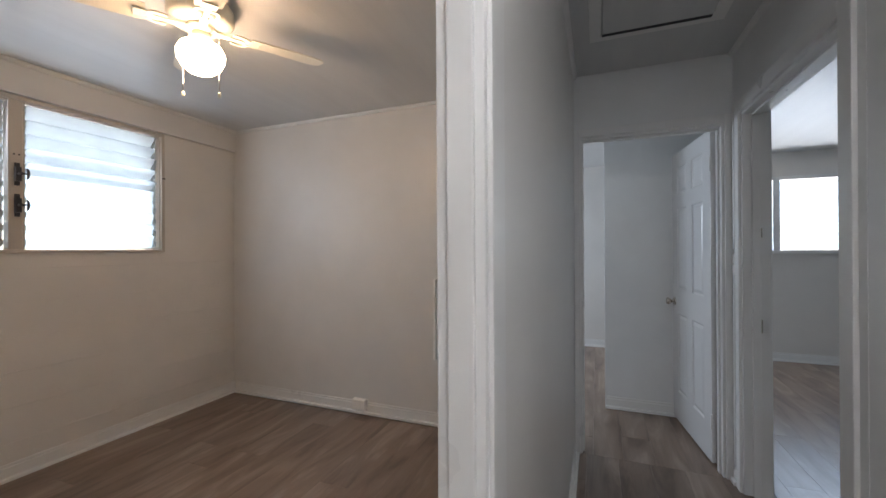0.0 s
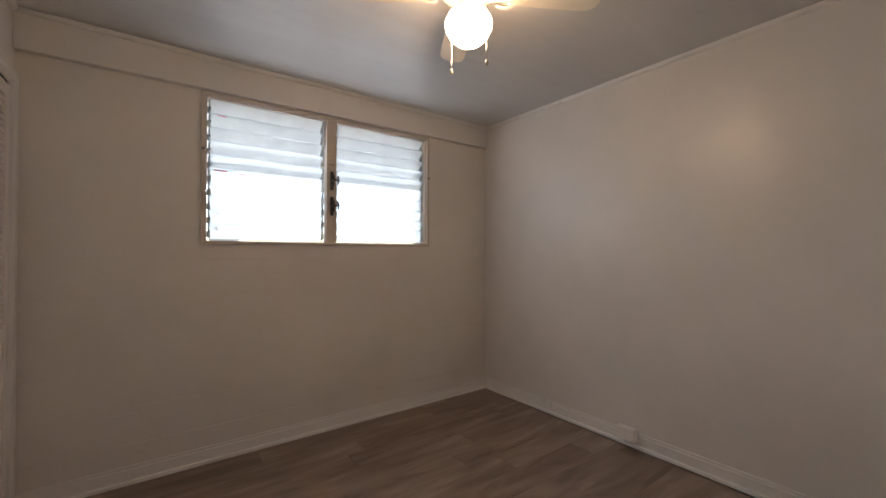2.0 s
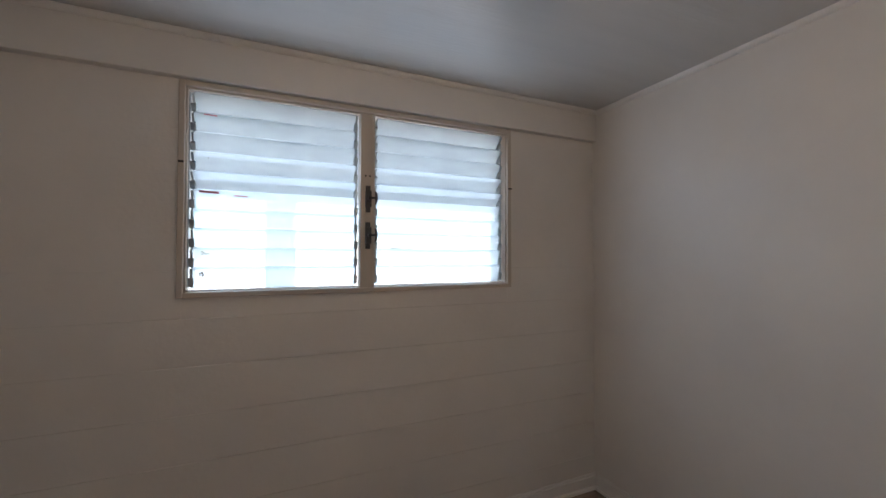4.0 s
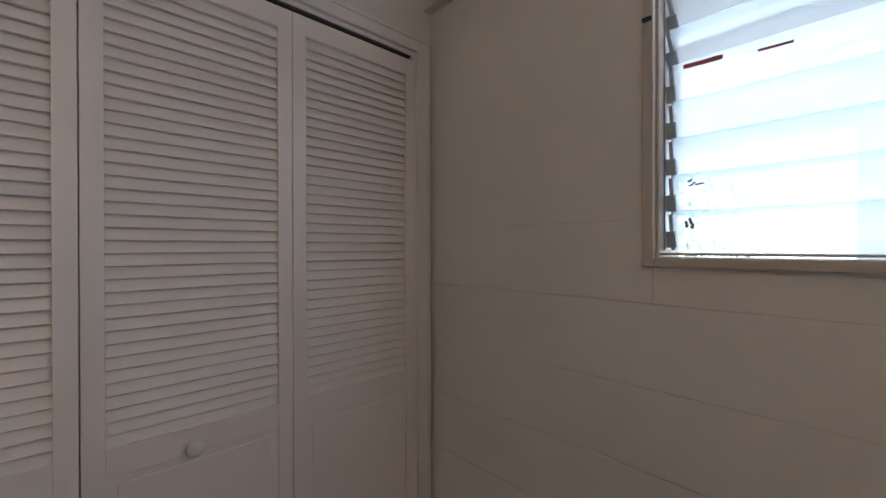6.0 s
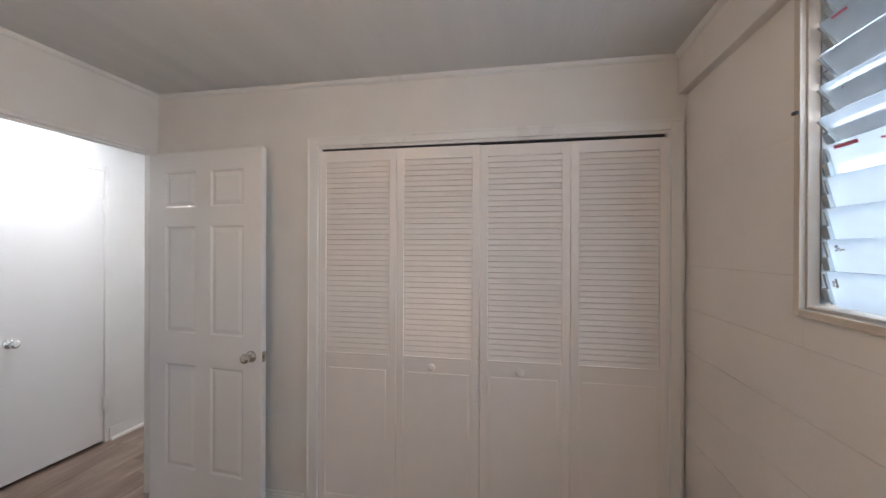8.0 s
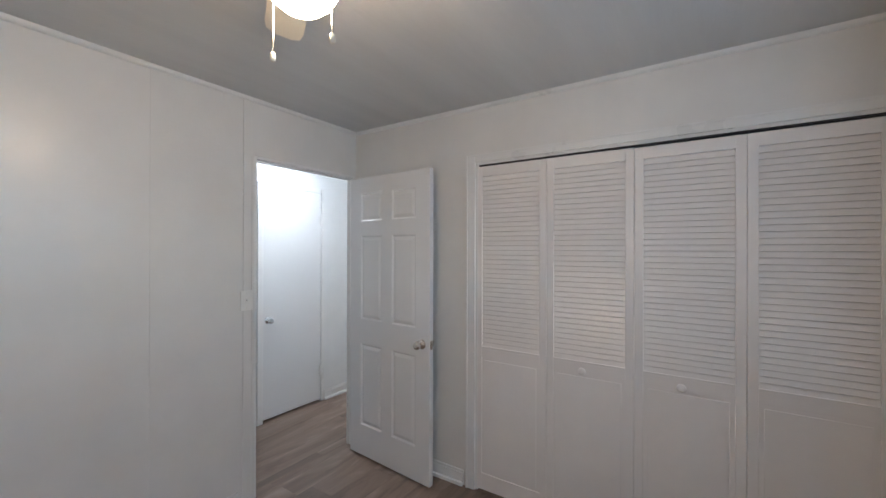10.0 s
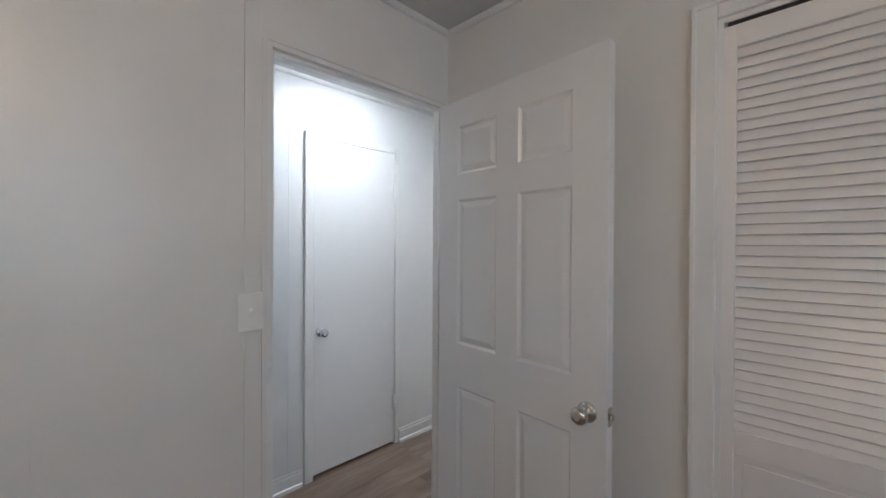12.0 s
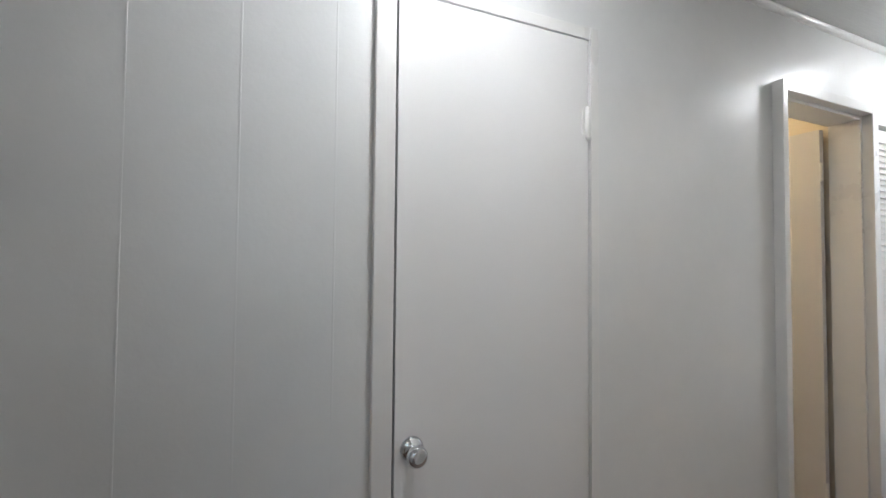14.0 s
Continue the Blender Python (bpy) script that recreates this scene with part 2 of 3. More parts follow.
setting("wall_far_divide", [(3.0 + T, 3.95, HS - T - 0.1, HS - T, 0, H)], HALLWALL, "pale wall beside the open panel door", "wall")
setting("wall_rooms_south", [(-4.2, 6.25, -4.7, -4.6, 0, H)], WALL, "plain wall closing the rooms on the south", "wall")
setting("wall_rooms_north", [(W + T, 6.25, 3.0, 3.1, 0, H)], WALL, "plain wall closing the far room", "wall")
setting("wall_room_divide", [(0.9, 1.0, -4.6, HS - T, 0, H), (-3.0, -2.9, -4.6, HS - T - 0.5, 0, H)], WALL, "plain wall between the side rooms", "wall")
setting("wall_cupboard", [(-0.75, -0.70, -2.0, HS - T, 0, H), (0.40, 0.45, -2.0, HS - T, 0, H), (-0.7, 0.4, -2.0, -1.9, 0, H)], WALL, "walls of the small cupboard", "wall")
setting("wall_bathroom", [(-2.12, -2.06, -2.6, HS - T, 0, H), (-2.06, -0.75, -2.66, -2.6, 0, H)], BATHPAINT, "warm cream bathroom walls", "wall")

# block courses of the window wall; the joints stay recessed
z = 0.0
heights = [0.0] + [0.01 + 0.2 * k for k in range(1, 12)]
beam = setting("beam", [(0.0, W, N - 0.035, N + 0.012, 2.218, H)], WALL, "painted header band above the window, slightly proud", "beam", 0.003)
rng = random.Random(5)
for k in range(11):
    gap = 0.0005 if k < 7 else 0.0
    z0, z1 = heights[k] + gap, heights[k + 1] - gap
    z1 = min(z1, 2.216)
    spans = [(0.0, W)]
    if z1 > WIN[2] + 0.02:
        spans = [(0.0, WIN[0]), (WIN[1], W)]
    zt = min(z1, WIN[2]) if (z0 < WIN[2] < z1) else z1
    for p, q in spans:
        f = N + rng.uniform(-0.0008, 0.0008)
        bm = bmesh.new()
        if z0 < WIN[2] < z1 and z1 > WIN[2] + 0.02:
            zt = z1
        bx(bm, p, q, f, N + 0.006, z0, zt, 0.0024 if k < 7 else 0.0006)
        part("block_course", bm, BLOCK, wall_north)
    if z0 < WIN[2] < z1 and z1 > WIN[2] + 0.02 and WIN[2] - z0 > 0.01:
        part("block_course", bx(bmesh.new(), WIN[0], WIN[1], N, N + 0.006, z0, WIN[2]), BLOCK, wall_north)

# ---- trim ----


def crown(name, x0, y0, x1, y1, z=H, nx=0, ny=0, size=0.022):
    """Small quarter-round moulding under the ceiling; (nx, ny) points into the room."""
    bm = bmesh.new()
    pts = [(0, 0)] + [(size * math.cos(a), -size * math.sin(a)) for a in [math.pi / 2 * k / 5 for k in range(6)]]
    ends = []
    for ex, ey in ((x0, y0), (x1, y1)):
        ends.append([bm.verts.new((ex + nx * p, ey + ny * p, z - 0.001 + q)) for p, q in pts])
    n = len(pts)
    for k in range(n):
        bm.faces.new((ends[0][k], ends[0][(k + 1) % n], ends[1][(k + 1) % n], ends[1][k]))
    bm.faces.new(ends[0])
    bm.faces.new(ends[1][::-1])
    return tagged(part(name, bm, TRIM), "white quarter-round moulding under the ceiling", "trim", kind="structure")


crown("trim", W, SY, W, N - 0.035, nx=-1)
crown("trim", 0, SY, W, SY, ny=1)
crown("trim", 0, SY, 0, N - 0.035, nx=1)
crown("trim", 0.02, N - 0.035, W - 0.02, N - 0.035, ny=-1)
crown("trim", -4.2, HS, 3.0, HS, ny=1)
crown("trim", -3.6, -TS, 3.0, -TS, ny=-1)


def baseboard(x0, y0, x1, y1, nx, ny, high=0.095, label="white painted baseboard with a quarter-round shoe"):
    """A board with a stepped top, and a shoe moulding at the floor."""
    def slab(d0, d1, z0, z1):
        return (min(x0, x1, x0 + nx * d1, x0 + nx * d0) if nx else min(x0, x1), max(x0, x1, x0 + nx * d1) if nx else max(x0, x1),
                min(y0, y1, y0 + ny * d1) if ny else min(y0, y1), max(y0, y1, y0 + ny * d1) if ny else max(y0, y1), z0, z1)
    bm = bmesh.new()
    bx(bm, *slab(0, 0.012, 0.0, high - 0.018), 0.002)
    bx(bm, *slab(0, 0.007, high - 0.018, high), 0.002)
    ob = part("baseboard", bm, TRIM)
    tagged(ob, label, "baseboard", kind="structure")
    # the shoe's paint carries the light that its top catches
    sh = bx(bmesh.new(), *slab(0.0, 0.027, -0.010, 0.021), 0.007)
    part("shoe_moulding", sh, SHOE, ob, "white shoe moulding at the floor, coloured lighter for the light on its top")
    return ob


baseboard(0, N, W, N, 0, -1)
baseboard(W, SY, W, N - 0.03, -1, 0)
baseboard(0.93, SY, W, SY, 0, 1)
baseboard(0, 0.05, 0, 0.95, 1, 0)
baseboard(-1.35, HS, -0.46, HS, 0, 1)
baseboard(0.27, HS, 1.85, HS, 0, 1)
baseboard(0.9, -TS, 2.97, -TS, 0, -1)
baseboard(3.85, -1.05, 3.85, -0.290, -1, 0)
baseboard(6.0, -4.5, 6.0, 3.0, -1, 0)
baseboard(2.925, HS, 3.0, HS, 0, 1)


def doorway(name, axis, lo, hi, face_a, face_b, top, cas_a=None, cas_b=None, label="white painted door frame", thick=0.016, width=0.06, stop=0.5):
    """Jamb lining with stops round an opening, and casings on either face (widths for lo, hi and head)."""
    root = new(name)
    tagged(root, label, "door frame", kind="structure")

    def ext(a, b, c, d, z0, z1):
        return (a, b, c, d, z0, z1) if axis == "x" else (c, d, a, b, z0, z1)
    f0, f1 = min(face_a, face_b), max(face_a, face_b)
    j = 0.018
    box_part("jamb", ext(lo, lo + j, f0 - 0.001, f1 + 0.001, 0, top), TRIM, root)
    box_part("jamb", ext(hi - j, hi, f0 - 0.001, f1 + 0.001, 0, top), TRIM, root)
    box_part("head", ext(lo + j, hi - j, f0 - 0.001, f1 + 0.001, top - j, top), TRIM, root)
    if stop is not None:
        mid = f0 + (f1 - f0) * stop
        for e in (ext(lo + j, lo + j + 0.011, mid - 0.018, mid + 0.018, 0, top - j), ext(hi - j - 0.011, hi - j, mid - 0.018, mid + 0.018, 0, top - j),
                  ext(lo + j + 0.011, hi - j - 0.011, mid - 0.018, mid + 0.018, top - j - 0.011, top - j)):
            box_part("door_stop", e, TRIM, root)
    for face, sign, cas in ((f0, -1, cas_a), (f1, 1, cas_b)):
        if cas is None:
            continue
        left, right, head = cas
        c, d = sorted((face, face + sign * thick))
        if left:
            box_part("casing", ext(lo - left, lo + 0.004, c, d, 0, top + head), TRIM, root, 0.004)
        if right:
            box_part("casing", ext(hi - 0.004, hi + right, c, d, 0, top + head), TRIM, root, 0.004)
        if head:
            box_part("casing", ext(lo + 0.004, hi - 0.004, c, d, top - 0.004, top + head), TRIM, root, 0.004)
    return root


d1 = doorway("door_1", "x", 0.008, 0.832, -TS, SY - 0.005, 2.072, (0.03, 0.072, 0.05), (0.0, 0.0, 0.0), thick=0.008, stop=0.45)
box_part("strike_plate", (0.8125, 0.8141, -0.066, -0.040, 0.87, 0.93), CHROME, d1, 0.0003, "steel strike plate")
d2 = doorway("door_2", "y", -0.912, -0.122, 3.0, 3.0 + T, 2.02, (0.036, 0.026, 0.045), (0.06, 0.06, 0.06))
d3 = doorway("door_3", "x", -2.035, -1.385, HS - T, HS, 2.055, None, (0.046, 0.030, 0.040), thick=0.040, stop=None, label="white door frame into the warmly lit bathroom")
d4 = doorway("door_4", "x", 1.925, 2.868, HS - T, HS, 2.03, (0.06, 0.06, 0.06), (0.07, 0.055, 0.06), label="white door frame into the room with the louvre window")
box_part("strike_plate", (2.8485, 2.8505, -1.035, -1.005, 0.86, 0.93), CHROME, d4, 0.0003, "steel strike plate")
box_part("strike_plate", (2.8485, 2.8505, -1.035, -1.005, 1.36, 1.41), CHROME, d4, 0.0003, "steel strike plate")

# bedroom south wall: filler board beside the door and a thin panel seam
setting("trim", [(0.8323, 0.850, -0.085, SY + 0.0025, 0.0, 2.0705), (0.852, 0.903, SY, SY + 0.005, 0.0, H - 0.022)], WALL, "flat painted filler board between the door frame and the wall panel", "trim", 0.0015)
setting("trim", [(1.360, 1.370, SY, SY + 0.0025, 0.1, H - 0.02)], WALL, "thin painted panel seam strip", "trim")


def switch_box(name, label, at, turn, cover=PLASTIC):
    """A surface-mounted box with a cover plate, a toggle and two screws; it faces +y before the turn."""
    sw = thing(name, label, "light switch", at=at, turn=turn)
    box_part("box", (-0.034, 0.034, 0.0, 0.009, -0.055, 0.055), cover, sw, 0.003)
    box_part("cover_plate", (-0.037, 0.037, 0.009, 0.013, -0.058, 0.058), cover, sw, 0.0015)
    box_part("toggle_surround", (-0.008, 0.008, 0.013, 0.0150, -0.014, 0.014), cover, sw, 0.001)
    box_part("toggle", (-0.004, 0.004, 0.0135, 0.025, -0.001, 0.008), cover, sw, 0.0015)
    for zz in (-0.042, 0.042):
        part("screw", lathe(bmesh.new(), [(0.0035, 0), (0.003, 0.0015)], pose(0, 0.0128, zz, -90, 0, 0), 10), cover, sw)
    return sw


switch_box("light_switch", "off-white surface-mounted light switch with a toggle, beside the bedroom door", (0.888, SY + 0.0045, 1.204), 0)
hall_sw = switch_box("light_switch", "white surface-mounted light switch on a raceway near the hall end", (2.955, HS, 1.215), 0)
raceway = thing("wire_raceway", "grey-shadowed white raceway running down from the hall switch", "wire raceway", at=(2.955, HS, 0))
box_part("channel", (-0.013, 0.013, 0.0, 0.014, 0.10, 1.17), TRIM, raceway, 0.003)
box_part("channel", (-0.013, 0.013, 0.0, 0.014, 1.30, 2.1), TRIM, raceway, 0.003)

# wall outlets
ol = thing("wall_outlet", "white painted surface outlet box standing on the baseboard", "power outlet", at=(W - 0.012, 1.535, 0.080))
box_part("box", (-0.040, 0.0, -0.057, 0.057, -0.035, 0.042), PLASTIC, ol, 0.004)
box_part("face_plate", (-0.044, -0.040, -0.054, 0.054, -0.032, 0.039), PLASTIC, ol, 0.0015)
for yy in (-0.022, 0.022):
    box_part("socket", (-0.0455, -0.044, yy - 0.014, yy + 0.014, -0.011, 0.018), PLASTIC, ol, 0.0005)
ol2 = thing("wall_outlet", "painted-over outlet plate low on the block wall", "power outlet", at=(0.42, N - 0.002, 0.34))
box_part("face_plate", (-0.058, 0.058, -0.006, 0.0, -0.036, 0.036), WALL, ol2, 0.002)
for xx in (-0.022, 0.022):
    box_part("socket", (xx - 0.014, xx + 0.014, -0.008, -0.006, -0.016, 0.016), WALL, ol2, 0.0005)

# ---- doors ----


def knob_set(parent, x, z, front, back, m=CHROME, side=1):
    """A round knob with rose on both faces (y = front, back) of a leaf."""
    prof = [(0.031, 0), (0.031, 0.004), (0.022, 0.009), (0.0105, 0.012), (0.0105, 0.026), (0.021, 0.033), (0.0265, 0.043), (0.0265, 0.052), (0.021, 0.060), (0.010, 0.062)]
    a = part("knob", lathe(bmesh.new(), prof, pose(x, front, z, 90, 0, 0)), m, parent, "round satin metal knob")
    part("knob", lathe(bmesh.new(), prof, pose(x, back, z, -90, 0, 0)), m, parent, "round satin metal knob")
    return a


def panel_door(name, label, hinge, turn, w=0.718, h=2.012, knob_z=0.89, far=True):
    """Six-panel moulded door; local x runs from the hinge, thickness 0..0.035 along y, standing at z 0."""
    d = thing(name, label, "door", at=hinge, turn=turn)
    s, t = 0.120, 0.035
    cols = [(s, w / 2 - 0.052), (w / 2 + 0.052, w - s)]
    rows = [(0.22, 0.808), (0.988, 1.593), (1.700, 1.900)]
    bm = bmesh.new()
    for a, b in ((0, s), (w - s, w)):
        bx(bm, a, b, 0, t, 0, h, 0.0015)
    for a, b in ((0, rows[0][0]), (rows[0][1], rows[1][0]), (rows[1][1], rows[2][0]), (rows[2][1], h)):
        bx(bm, s - 0.002, w - s + 0.002, 0.0002, t - 0.0002, a, b)
    for a, b in rows:
        bx(bm, w / 2 - 0.052, w / 2 + 0.052, 0.0002, t - 0.0002, a - 0.002, b + 0.002)
    part("leaf", bm, DOOR, d)
    for c0, c1 in cols:
        for r0, r1 in rows:
            p = bmesh.new()
            bx(p, c0 - 0.001, c1 + 0.001, 0.009, t - 0.009, r0 - 0.001, r1 + 0.001)
            for sign, y0 in ((1, 0.009), (-1, t - 0.009)):
                y1 = y0 - sign * 0.0065
                g = 0.012
                e = 0.034
                vs = [p.verts.new(v) for v in ((c0 + g, y0, r0 + g), (c1 - g, y0, r0 + g), (c1 - g, y0, r1 - g), (c0 + g, y0, r1 - g),
                                               (c0 + e, y1, r0 + e), (c1 - e, y1, r0 + e), (c1 - e, y1, r1 - e), (c0 + e, y1, r1 - e))]
                p.faces.new(vs[4:])
                for k in range(4):
                    p.faces.new((vs[k], vs[(k + 1) % 4], vs[4 + (k + 1) % 4], vs[4 + k]))
                # sticking: sloped bead from the stile face down to the panel
                y2 = 0.0008 if sign > 0 else t - 0.0008
                us = [p.verts.new(v) for v in ((c0 - 0.001, y2, r0 - 0.001), (c1 + 0.001, y2, r0 - 0.001), (c1 + 0.001, y2, r1 + 0.001), (c0 - 0.001, y2, r1 + 0.001),
                                               (c0 + g * 0.8, y0 - sign * 0.0002, r0 + g * 0.8), (c1 - g * 0.8, y0 - sign * 0.0002, r0 + g * 0.8),
                                               (c1 - g * 0.8, y0 - sign * 0.0002, r1 - g * 0.8), (c0 + g * 0.8, y0 - sign * 0.0002, r1 - g * 0.8))]
                for k in range(4):
                    p.faces.new((us[k], us[(k + 1) % 4], us[4 + (k + 1) % 4], us[4 + k]))
            part("panel", p, DOOR, d)
    knob_set(d, w - 0.062, knob_z, 0.0, t)
    box_part("latch", (w, w + 0.0015, 0.006, 0.029, knob_z - 0.028, knob_z + 0.028), CHROME, d, 0.0004, "steel latch plate")
    box_part("latch_bolt", (w + 0.001, w + 0.012, 0.011, 0.024, knob_z - 0.008, knob_z + 0.008), CHROME, d, 0.002, "steel latch bolt")
    for zz in (0.25, 1.80):
        part("hinge", lathe(bmesh.new(), [(0.006, -0.045), (0.007, -0.044), (0.007, 0.044), (0.006, 0.045)], pose(-0.006, t + 0.003, zz), 12), TRIM, d, "painted butt hinge")
    return d


# bedroom door, hinged near the corner and swung into the room
leaf_turn = math.degrees(math.atan2(0.778 - 0.004, 0.166 - 0.098))
panel_door("panel_door", "white six-panel door with a round satin knob, open into the bedroom", (0.100, 0.022, 0.012), leaf_turn, w=0.778)
panel_door("panel_door", "white six-panel door standing open beyond the hall", (3.02 + T, -0.905, 0.012), 7.0, w=0.735)

# flush cupboard door in the hall
fd = thing("flush_door", "plain flush white cupboard door with a chrome knob, closed, opposite the bedroom", "door", at=(-0.424, HS - 0.034, 0.012))
box_part("leaf", (0.004, 0.6195, 0.0, 0.034, 0.008, 2.0485), DOOR, fd, 0.002)
knob_set(fd, 0.574, 0.872, -0.0005, 0.0345, BRIGHT)
for zz in (0.297, 1.785):
    part("hinge", lathe(bmesh.new(), [(0.003, -0.058), (0.006, -0.050), (0.0085, -0.046), (0.0085, 0.046), (0.006, 0.050)], pose(0.012, 0.041, zz), 12), TRIM, fd, "painted over butt hinge")
    box_part("hinge_plate", (0.006, 0.028, 0.0338, 0.0365, zz - 0.04, zz + 0.04), TRIM, fd, 0.0008, "painted hinge plate")
cas = thing("door_casing", "white door casing board beside the flush cupboard door", "door casing", at=(0.207, HS, 0))
box_part("board", (0.0, 0.052, 0.0, 0.024, 0, 2.085), TRIM, cas, 0.004)
setting("trim", [(-0.456, -0.426, HS, HS + 0.006, 0, 2.10), (-0.426, 0.207, HS, HS + 0.003, 2.063, 2.10)], TRIM, "thin flat trim round the cupboard door", "trim", 0.0015)
for gx in (0.349, 0.557, 0.767, 0.977, 1.187, 1.397, 1.607, 1.817):
    setting("panel_joint", [(gx - 0.0022, gx + 0.0022, HS - 0.0005, HS + 0.0011, 0.1, H - 0.022)], HALLWALL, "raised joint bead of the grooved hall panelling", "panel joint", 0.0006)

# bathroom door and hall louvre door
panel_door("panel_door", "cream six-panel bathroom door standing open in warm light", (-2.012, HS - T - 0.018, 0.012), -88, w=0.60)


def louver_leaf(parent, w, z0, z1, slat_lo, slat_hi, count, name="leaf", x=0.0, lower=True):
    """Stiles, rails, angled slats and a lower panel of one bifold leaf; front face at y = 0, facing -y."""
    s, t = 0.040, 0.028
    leafp = new(name)
    leafp.parent = parent
    leafp.location = (x, 0, 0)
    bm = bmesh.new()
    bx(bm, 0.0003, s, 0, t, z0, z1, 0.0015)
    bx(bm, w - s, w - 0.0003, 0, t, z0, z1, 0.0015)
    rails = [(slat_hi, z1), (slat_lo - 0.065, slat_lo)] + [(z0, z0 + 0.10)]
    for a, b in rails:
        bx(bm, s, w - s, 0.0005, t - 0.0005, a, b, 0.001)
    part("leaf_frame", bm, LOUVER, leafp)
    if lower:
        pb = bmesh.new()
        bx(pb, s - 0.003, w - s + 0.003, 0.006, t - 0.006, z0 + 0.10, slat_lo - 0.065)
        bx(pb, s + 0.02, w - s - 0.02, 0.0035, t - 0.0035, z0 + 0.12, slat_lo - 0.085, 0.002)
        part("lower_panel", pb, LOUVER, leafp)
    pitch = (slat_hi - slat_lo) / count
    data = mesh_of("slat", bx(bmesh.new(), s - 0.004, w - s + 0.004, -0.0185, 0.0185, -0.003, 0.003, 0.001), LOUVER)
    for k in range(count):
        ob = new("slat", data)
        ob.parent = leafp
        ob.matrix_basis = pose(0, t / 2, slat_lo + (k + 0.5) * pitch, 68, 0, 0)
    return leafp


LW = 0.4515
for k in range(2):
    cd = thing("bifold_door", "cream white louvred bifold closet door, closed", "closet door", "closet doors", at=(0.0, 1.037 + k * 0.9035, 0), turn=90)
    for j in range(2):
        lf = louver_leaf(cd, LW - 0.001, 0.015, 2.024 - 0.004 * k, 0.905, 1.962, 37, x=j * LW)
        if (k, j) in ((0, 1), (1, 0)):
            part("knob", lathe(bmesh.new(), [(0.008, 0), (0.008, 0.008), (0.018, 0.011), (0.020, 0.016), (0.015, 0.020), (0.005, 0.021)], pose(0.20 if j else 0.205, 0.0, 0.855, 90, 0, 0), 20), LOUVER, lf, "small round cream wooden knob")
hl = thing("bifold_door", "white louvred utility door farther along the hall, closed", "closet door", at=(-2.112, HS + 0.0, 0), turn=180)
for j in range(2):
    louver_leaf(hl, 0.405, 0.015, 2.01, 0.20, 1.95, 60, x=j * 0.41, lower=False)

# closet casing, track and interior
doorway("closet_frame", "y", 1.030, 2.850, -0.10, 0.0, 2.055, None, (0.058, 0.050, 0.045), "white painted casing round the closet opening", stop=None)
cf = bpy.data.objects["closet_frame"]
for e in ((0.0155, 0.021, 0.9725, 0.984, 0, 2.0995), (0.0155, 0.021, 2.888, 2.8995, 0, 2.0995), (0.0155, 0.021, 0.984, 2.888, 2.088, 2.0995)):
    box_part("casing_bead", e, TRIM, cf, 0.002)
trk = thing("door_track", "dark metal track above the closet doors", "door track", at=(-0.016, 1.94, 2.024))
box_part("rail", (-0.012, 0.012, -0.885, 0.885, 0.004, 0.013), DARK, trk, 0.001)

# ---- bedroom window ----


def jalousie(root, x0, x1, z0, z1, count, tilt_hi, tilt_lo, y=0.0, clips=True, marks=True):
    """Glass louvre blades in clip strips between x0 and x1; the upper half stands more open than the lower."""
    pitch = (z1 - z0) / count
    gd = mesh_of("louvre_blade", bx(bmesh.new(), x0 + 0.022, x1 - 0.022, -0.0025, 0.0025, -pitch * 0.59, pitch * 0.59, 0.0008), GLASS)
    cb = bmesh.new()
    bx(cb, -0.004, 0.004, -0.007, 0.004, -pitch * 0.50, pitch * 0.50, 0.001)
    bx(cb, -0.010, 0.010, -0.016, -0.006, -pitch * 0.40, pitch * 0.05, 0.002)
    cd_ = mesh_of("blade_clip", cb, GREYMETAL)
    for xa in (x0 + 0.010, x1 - 0.010):
        sb = bmesh.new()
        bx(sb, xa - 0.010, xa - 0.003, y - 0.004, y + 0.028, z0, z1, 0.001)
        part("clip_channel", sb, GREYMETAL, root, "grey aluminium louvre channel")
        for k in range(count):
            c = new("blade_clip", cd_)
            c.parent = root
            tl = tilt_hi if k >= count // 2 else tilt_lo
            c.matrix_basis = pose(xa + 0.008 * (1 if xa < (x0 + x1) / 2 else -1), y + 0.010, z0 + (k + 0.5) * pitch, tl, 0, 0)
    out = []
    for k in range(count):
        g = new("louvre_blade", gd)
        g.parent = root
        g.visible_shadow = False
        tl = tilt_hi if k >= count // 2 else tilt_lo
        g.matrix_basis = pose(0, y + 0.012, z0 + (k + 0.5) * pitch, tl, 0, 0)
        out.append(g)
    return out


win = new("window_1")
tagged(win, "cream painted two-bay louvre window with dusty glass blades, in the block wall", "window", kind="structure")
x0, x1, z0, z1 = WIN
fo = 0.018
fb = bmesh.new()
for e in ((x0 - fo, x0 + 0.006, N - 0.016, N + 0.11, z0 - fo, z1 + fo), (x1 - 0.006, x1 + fo, N - 0.016, N + 0.11, z0 - fo, z1 + fo),
          (x0 + 0.006, x1 - 0.006, N - 0.016, N + 0.11, z1 - 0.006, z1 + fo), (x0 + 0.006, x1 - 0.006, N - 0.016, N + 0.11, z0 - fo, z0 + 0.004)):
    bx(fb, *e, 0.003)
part("window_frame", fb, FRAME, win, "cream painted wooden window frame")
ib = bmesh.new()
